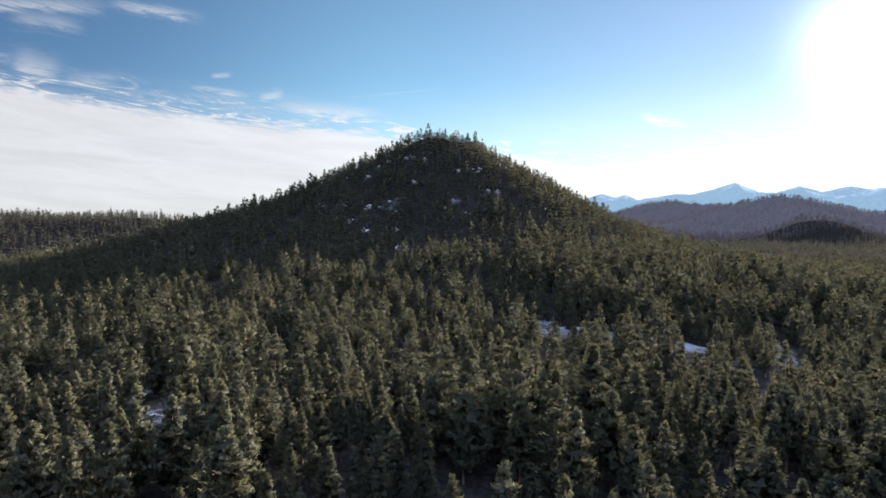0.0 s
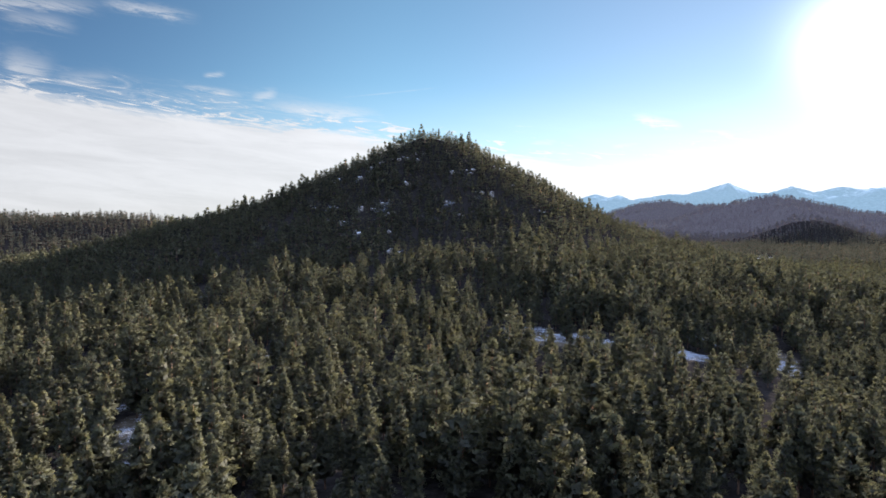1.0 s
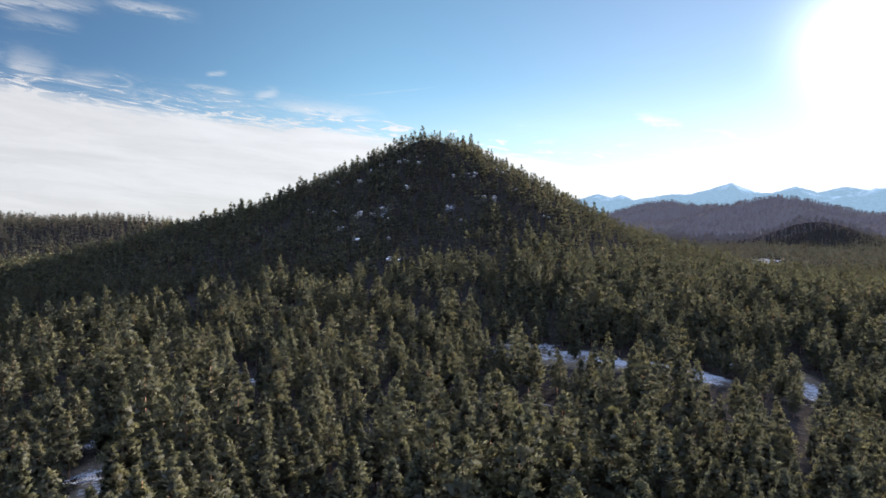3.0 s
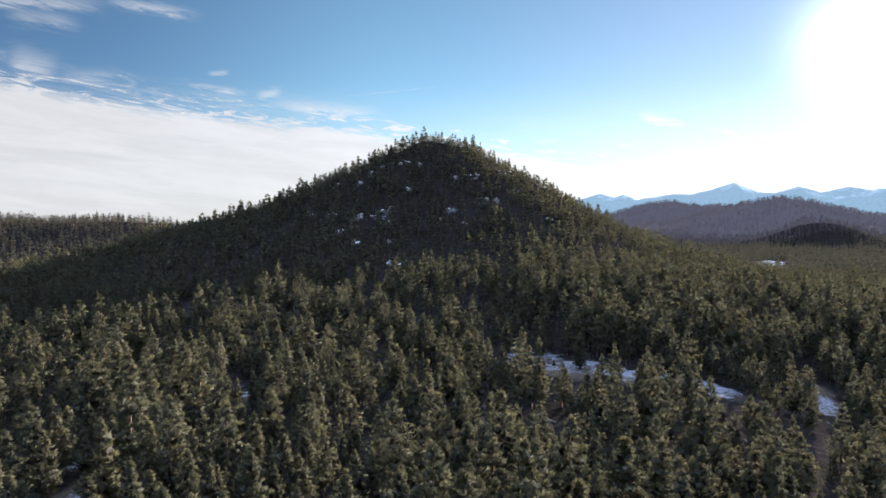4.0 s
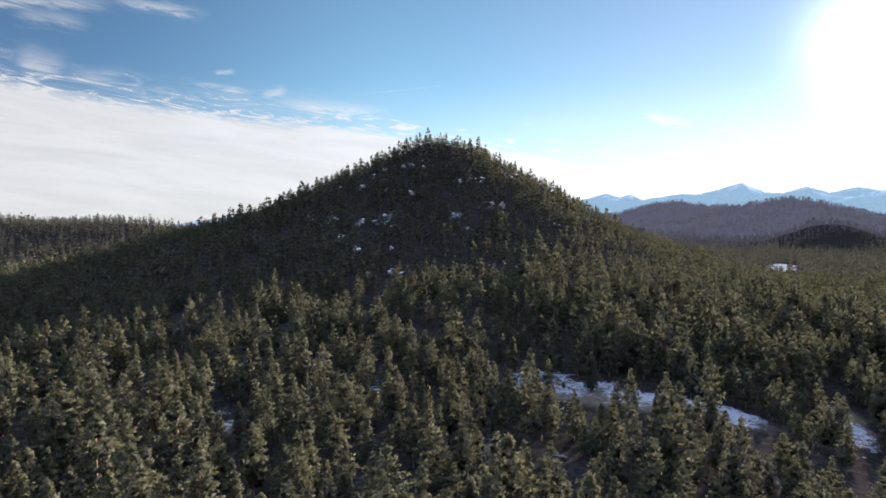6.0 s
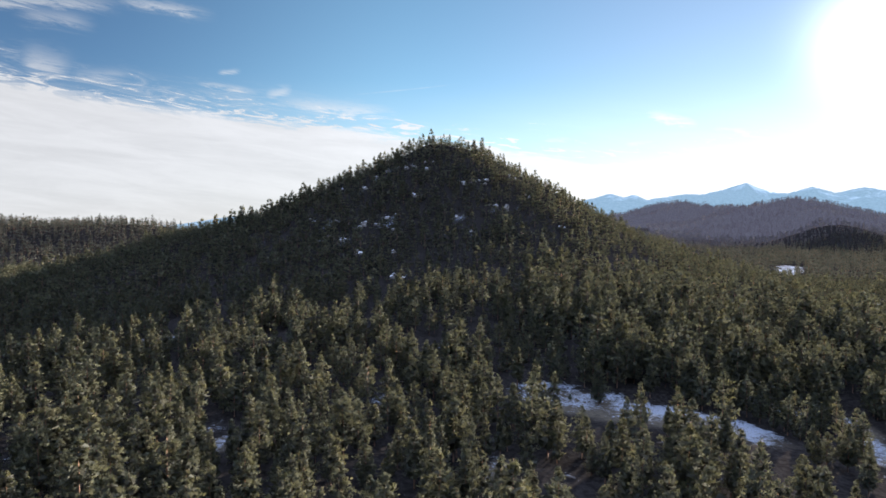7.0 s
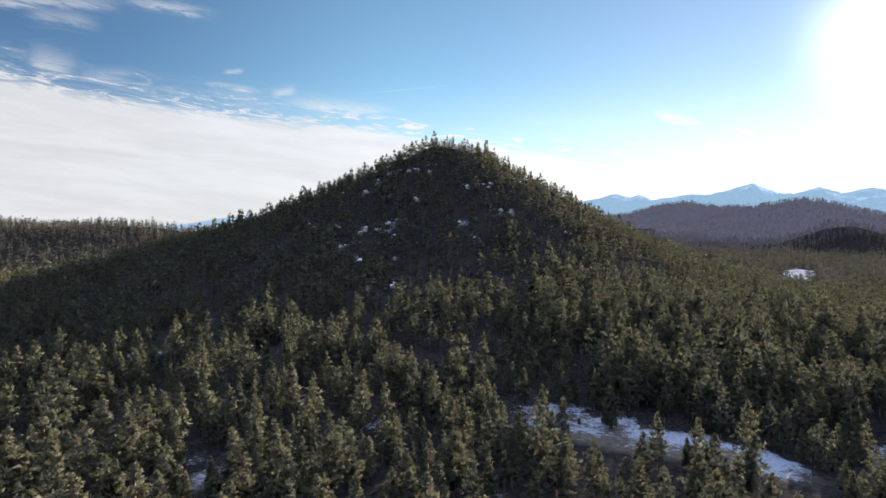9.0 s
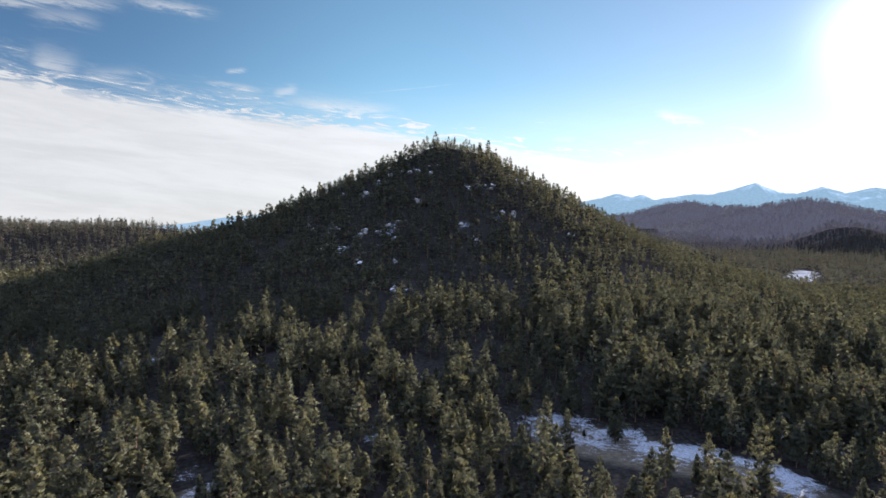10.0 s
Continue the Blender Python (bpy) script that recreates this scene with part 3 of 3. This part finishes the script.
count = 300 - len(marks)
heroes, near = np.concatenate([marks, near[:count]]), near[count:]
BLUNT = (0.15, 0.7, 0.4, 0.85, 0.25, 0.6, 0.1, 0.65)
kinds = [pine(100 + i, H, 13, 7, 28, 0.46, True, 6, BLUNT[i], 1.15, 0.6, 190, 0.22) for i in range(8)]

pines = []
for i, (t, c, core, soft) in enumerate(kinds):
    tree = tagged(new("pine_tree"), "tall ponderosa pine with %s olive-green crown on forest floor" % ("broad rounded" if BLUNT[i] > 0.5 else "pointed"),
                  "tree", "pines of the foreground forest")
    new("trunk", mesh_of("trunk", *t, [BARK], None, True, soft[0])).parent = tree
    new("crown", mesh_of("crown", *join([c, core]), [FINE_NEEDLES, INNER_SHADE], np.repeat([0, 1], [len(c[1]), len(core[1])]), True, np.concatenate(soft[1:]))).parent = tree
    pines.append(tree)
for i, (x, y, z, turn, size, stretch) in enumerate(heroes):
    m = pose(x, y, z, 0, 0, math.degrees(turn))
    tree = pines[i] if i < 8 else copy_thing(pines[i * 5 % 8], m)
    tree.matrix_basis = m @ Matrix.Diagonal((size * stretch, size * stretch, size, 1))

close = near[:, 1] < 172
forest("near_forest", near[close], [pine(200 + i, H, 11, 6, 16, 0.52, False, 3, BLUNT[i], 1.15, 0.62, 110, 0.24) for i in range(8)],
       "dense stand of olive-green ponderosa pines", leaf=FINE_NEEDLES, inner_leaf=INNER_SHADE)
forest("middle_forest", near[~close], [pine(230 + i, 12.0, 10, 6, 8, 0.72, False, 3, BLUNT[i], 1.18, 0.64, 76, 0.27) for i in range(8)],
       "stand of olive-green ponderosa pines round the snowy glade", leaf=FINE_NEEDLES, inner_leaf=INNER_SHADE)
mid = scatter(-440, 440, 250, 640, 5.0, 32, lambda x, y: stand(x, y) * in_view(x, y, 24) * (y < 590 + 0.2 * np.abs(x)))
split = mid[:, 1] < 330
mid = mid[~split | (np.arange(len(mid)) % 10 < 7 + 2 * (mid[:, 0] > 20))]         # taller and wider apart at the foot
split = mid[:, 1] < 330
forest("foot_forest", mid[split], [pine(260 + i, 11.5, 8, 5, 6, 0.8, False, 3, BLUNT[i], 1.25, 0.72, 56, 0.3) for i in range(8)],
       "pines on the gentle foot of the hill", inner_leaf=INNER_SHADE)
mid[~split, 4] *= np.random.RandomState(9).choice((0.75, 0.9, 1.0, 1.1, 1.4), (~split).sum())
mid[:, 4] *= 1 + 0.1 * smooth(-10, -60, mid[:, 0]) * ~split
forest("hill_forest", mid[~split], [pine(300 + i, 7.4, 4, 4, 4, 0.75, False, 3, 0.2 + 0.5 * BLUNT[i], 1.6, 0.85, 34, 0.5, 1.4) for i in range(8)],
       "dark pines covering the steep wooded hill", inner_leaf=FAR_INNER_SHADE)
far = scatter(-1000, 1300, 590, 1500, 9.4, 33, lambda x, y: stand(x, y) * in_view(x, y, 20) * (np.hypot(x, y - 585) > 45)
              * ((x > 120) | (x < -170)) * (y < np.where(x < 0, 1000, 1500)))
far = far[(far[:, 0] > 0) | (far[:, 1] < 690)]
west = scatter(-840, -150, 690, 960, 6.8, 36, lambda x, y: 0.9 * in_view(x, y, 20))          # close-set smaller trees on the west ridge
west[:, 4] *= 0.9
far = np.concatenate([far, west])
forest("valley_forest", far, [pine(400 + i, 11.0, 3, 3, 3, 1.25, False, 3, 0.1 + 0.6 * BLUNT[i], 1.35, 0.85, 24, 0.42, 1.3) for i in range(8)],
       "pine forest filling the valley and the low ridge", leaf=FAR_NEEDLES, inner_leaf=FAR_INNER_SHADE)
farther = scatter(450, 2100, 1470, 2200, 14.0, 34, lambda x, y: 0.95 * in_view(x, y, 20) * (x > 0.22 * y))
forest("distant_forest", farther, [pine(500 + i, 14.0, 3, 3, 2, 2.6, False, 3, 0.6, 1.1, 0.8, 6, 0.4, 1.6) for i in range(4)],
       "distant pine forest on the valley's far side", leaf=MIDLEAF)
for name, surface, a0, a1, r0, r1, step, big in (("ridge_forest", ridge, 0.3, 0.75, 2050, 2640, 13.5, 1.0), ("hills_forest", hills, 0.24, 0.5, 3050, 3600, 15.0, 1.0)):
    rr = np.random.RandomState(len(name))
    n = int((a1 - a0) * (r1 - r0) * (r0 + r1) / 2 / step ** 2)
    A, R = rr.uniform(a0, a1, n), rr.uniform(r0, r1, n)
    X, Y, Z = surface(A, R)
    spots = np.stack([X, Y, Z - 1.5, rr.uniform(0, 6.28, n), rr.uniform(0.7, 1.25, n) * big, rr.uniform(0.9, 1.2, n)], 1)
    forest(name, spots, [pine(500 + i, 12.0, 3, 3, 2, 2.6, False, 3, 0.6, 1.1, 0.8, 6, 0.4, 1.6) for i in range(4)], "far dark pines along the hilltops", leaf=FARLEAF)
around = scatter(-330, 330, -110, 320, 11.0, 35, lambda x, y: stand(x, y) * (~in_view(x, y, 30 + 30 * (x > 0)) | (y < 43)))
around = around[(np.abs(around[:, 0]) < 0.76 * (np.maximum(around[:, 1], 0) + 30) + 110)]
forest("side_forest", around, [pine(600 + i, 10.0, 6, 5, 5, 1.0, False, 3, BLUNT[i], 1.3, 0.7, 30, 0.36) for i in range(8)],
       "pine forest on all sides of the flight", leaf=FINE_NEEDLES, inner_leaf=INNER_SHADE)

# ---- things on the ground ----
def rough_ball(seed, sx, sy, sz, cuts=2, rough=0.28):
    """A weathered block: a ball flattened by random planes and roughened."""
    rr = np.random.RandomState(seed)
    bm = bmesh.new()
    bmesh.ops.create_icosphere(bm, subdivisions=cuts, radius=1.0)
    planes = [(Vector(rr.normal(0, 1, 3)).normalized(), rr.uniform(0.45, 0.85)) for _ in range(9)]
    for v in bm.verts:
        for n, d in planes:
            over = v.co.dot(n) - d
            if over > 0:
                v.co -= n * over * 0.9
        v.co *= 1 + rough * 0.4 * noise.noise(v.co * 2.3 + Vector((seed, 0, 0)))
        v.co = Vector((v.co.x * sx, v.co.y * sy, v.co.z * sz))
    me = bpy.data.meshes.new("rock")
    bm.to_mesh(me)
    bm.free()
    return me


def make_rock():
    """Grey-pink granite with lichen, snow lying on its flat tops."""
    m, N = material("granite")
    geo = N.add("ShaderNodeNewGeometry")
    pos = geo.outputs["Position"]
    n1, n2 = N.noise(pos, 0.8, 5.0, 0.65), N.noise(pos, 6.0, 5.0, 0.7)
    col = N.mix(N.ramp(n1, 0.35, 0.65), rgb(0.2, 0.18, 0.165), rgb(0.36, 0.33, 0.3))
    col = N.mix(N.ramp(n2, 0.5, 0.75, 0.0, 0.7), col, rgb(0.12, 0.12, 0.1))
    up = N.add("ShaderNodeSeparateXYZ", i0=geo.outputs["Normal"]).outputs[2]
    snow = N.ramp(N.math("ADD", up, N.math("MULTIPLY", N.math("SUBTRACT", n1, 0.5), 1.2)), 0.72, 0.86)
    col = N.mix(snow, col, rgb(0.8, 0.83, 0.87))
    bump = N.add("ShaderNodeBump", Height=n2, Strength=0.6, Distance=0.12)
    finish(N, N.add("ShaderNodeBsdfDiffuse", Color=col, Normal=bump.outputs[0]).outputs[0])
    return m


def make_dead_wood():
    m, N = material("weathered_wood")
    pos = N.add("ShaderNodeNewGeometry").outputs["Position"]
    n = N.noise(N.scaled(pos, 7.0, 7.0, 1.2), 1.0, 5.0, 0.7)
    col = N.mix(N.ramp(n, 0.3, 0.7), rgb(0.12, 0.1, 0.085), rgb(0.34, 0.31, 0.28))
    bump = N.add("ShaderNodeBump", Height=n, Strength=0.6, Distance=0.03)
    finish(N, N.add("ShaderNodeBsdfDiffuse", Color=col, Normal=bump.outputs[0]).outputs[0])
    return m


ROCK, DEAD = make_rock(), make_dead_wood()
r = np.random.RandomState(5)
shapes = []
for i in range(5):
    me = rough_ball(20 + i, 1.7, 1.3, 1.1)
    me.materials.append(ROCK)
    shapes.append(me)
for cx, cy, a, bb, turn in LEDGES:
    for k in range(3):
        x, y = cx + r.uniform(-0.7, 0.7) * a, cy + r.uniform(-0.6, 0.6) * bb
        ob = tagged(new("boulder", shapes[r.randint(5)]), "grey granite boulder dusted with snow on the hillside", "rock", "granite boulders on the hill")
        s = r.uniform(0.6, 1.7)
        ob.matrix_basis = pose(x, y, float(land(x, y)) + 0.25 * s, r.uniform(-12, 12), r.uniform(-12, 12), r.uniform(0, 360)) @ Matrix.Diagonal((s, s, s * r.uniform(0.8, 1.2), 1))


def dead_pine(seed, height):
    """A bare, standing dead pine with broken branch stubs."""
    rr = np.random.RandomState(seed)
    tree = tagged(new("dead_pine"), "bare grey standing dead pine on the hill's skyline", "tree", "dead pines on the hill")
    v, f = tube([(0.1 * s, 0.05 * s * s, height * s - 0.3 * (s == 0)) for s in np.linspace(0, 1, 6)], [0.17 * (1 - 0.85 * s) for s in np.linspace(0, 1, 6)], 6)
    new("trunk", mesh_of("trunk", v, f, [DEAD])).parent = tree
    for k in range(14):
        z = height * rr.uniform(0.35, 0.97)
        a, ln = rr.uniform(0, 6.28), rr.uniform(0.5, 1.6) * (1.2 - z / height)  + 0.3
        v, f = limb((0, 0, z), (ln * math.cos(a), ln * math.sin(a), z + ln * rr.uniform(-0.2, 0.5)), 0.05)
        new("branch", mesh_of("branch", v, f, [DEAD])).parent = tree
    return tree


for i, (x, y, h) in enumerate(((-102, 531, 12.5), (-98, 533, 10.0), (84, 530, 11.5), (20, 566, 9.5), (-60, 548, 10.5))):
    dead_pine(60 + i, h).matrix_basis = pose(x, y, float(land(x, y)), 0, 0, 70 * i)


def fallen_log(seed, length):
    rr = np.random.RandomState(seed)
    log = tagged(new("fallen_log"), "weathered grey fallen pine log lying on snowy ground", "log", "fallen logs")
    v, f = tube([(0.06 * math.sin(5 * s), 0.05 * s, length * s) for s in np.linspace(0, 1, 6)], [0.24 * (1 - 0.5 * s) for s in np.linspace(0, 1, 6)], 7)
    v = v[:, [2, 1, 0]]
    new("stem", mesh_of("stem", v, f[:, ::-1], [DEAD])).parent = log
    for k in range(5):
        x = length * rr.uniform(0.3, 0.95)
        v, f = limb((x, 0, 0.1), (x + 0.4, rr.uniform(-0.9, 0.9), rr.uniform(0.2, 0.9)), 0.05)
        new("branch", mesh_of("branch", v, f, [DEAD])).parent = log
    return log


for i, (x, y, h, turn) in enumerate(((-22, 219, 8, 15), (29, 157, 5, 150), (-60, 104, 7, 40), (22, 214, 5, 80), (-66, 122, 6, -20))):
    fallen_log(80 + i, h).matrix_basis = pose(x, y, float(land(x, y)) + 0.2, 0, 0, turn)

# dark junipers in and round the glade
for i, (x, y, h) in enumerate(((30.5, 238, 4.6), (39, 216, 1.8), (54, 189, 5.0), (48, 221, 2.4), (72, 201, 2.0), (24, 228, 1.6))):
    bush = tagged(new("juniper_bush"), "dark green juniper bush standing in the snowy glade", "bush", "junipers in the glade")
    (tv, tf), (cv, cf), _, soft = pine(700 + i, h, 7, 7, 16, 0.2 + 0.05 * h, True, 5, 1.0, 1.6, 0.6, 40, 0.3, 2.6)
    new("stem", mesh_of("stem", tv, tf, [BARK])).parent = bush
    new("crown", mesh_of("crown", cv, cf, [JUNIPER], None, True, soft[1])).parent = bush
    bush.matrix_basis = pose(x, y, float(land(x, y)) - 0.1, 0, 0, 50 * i)
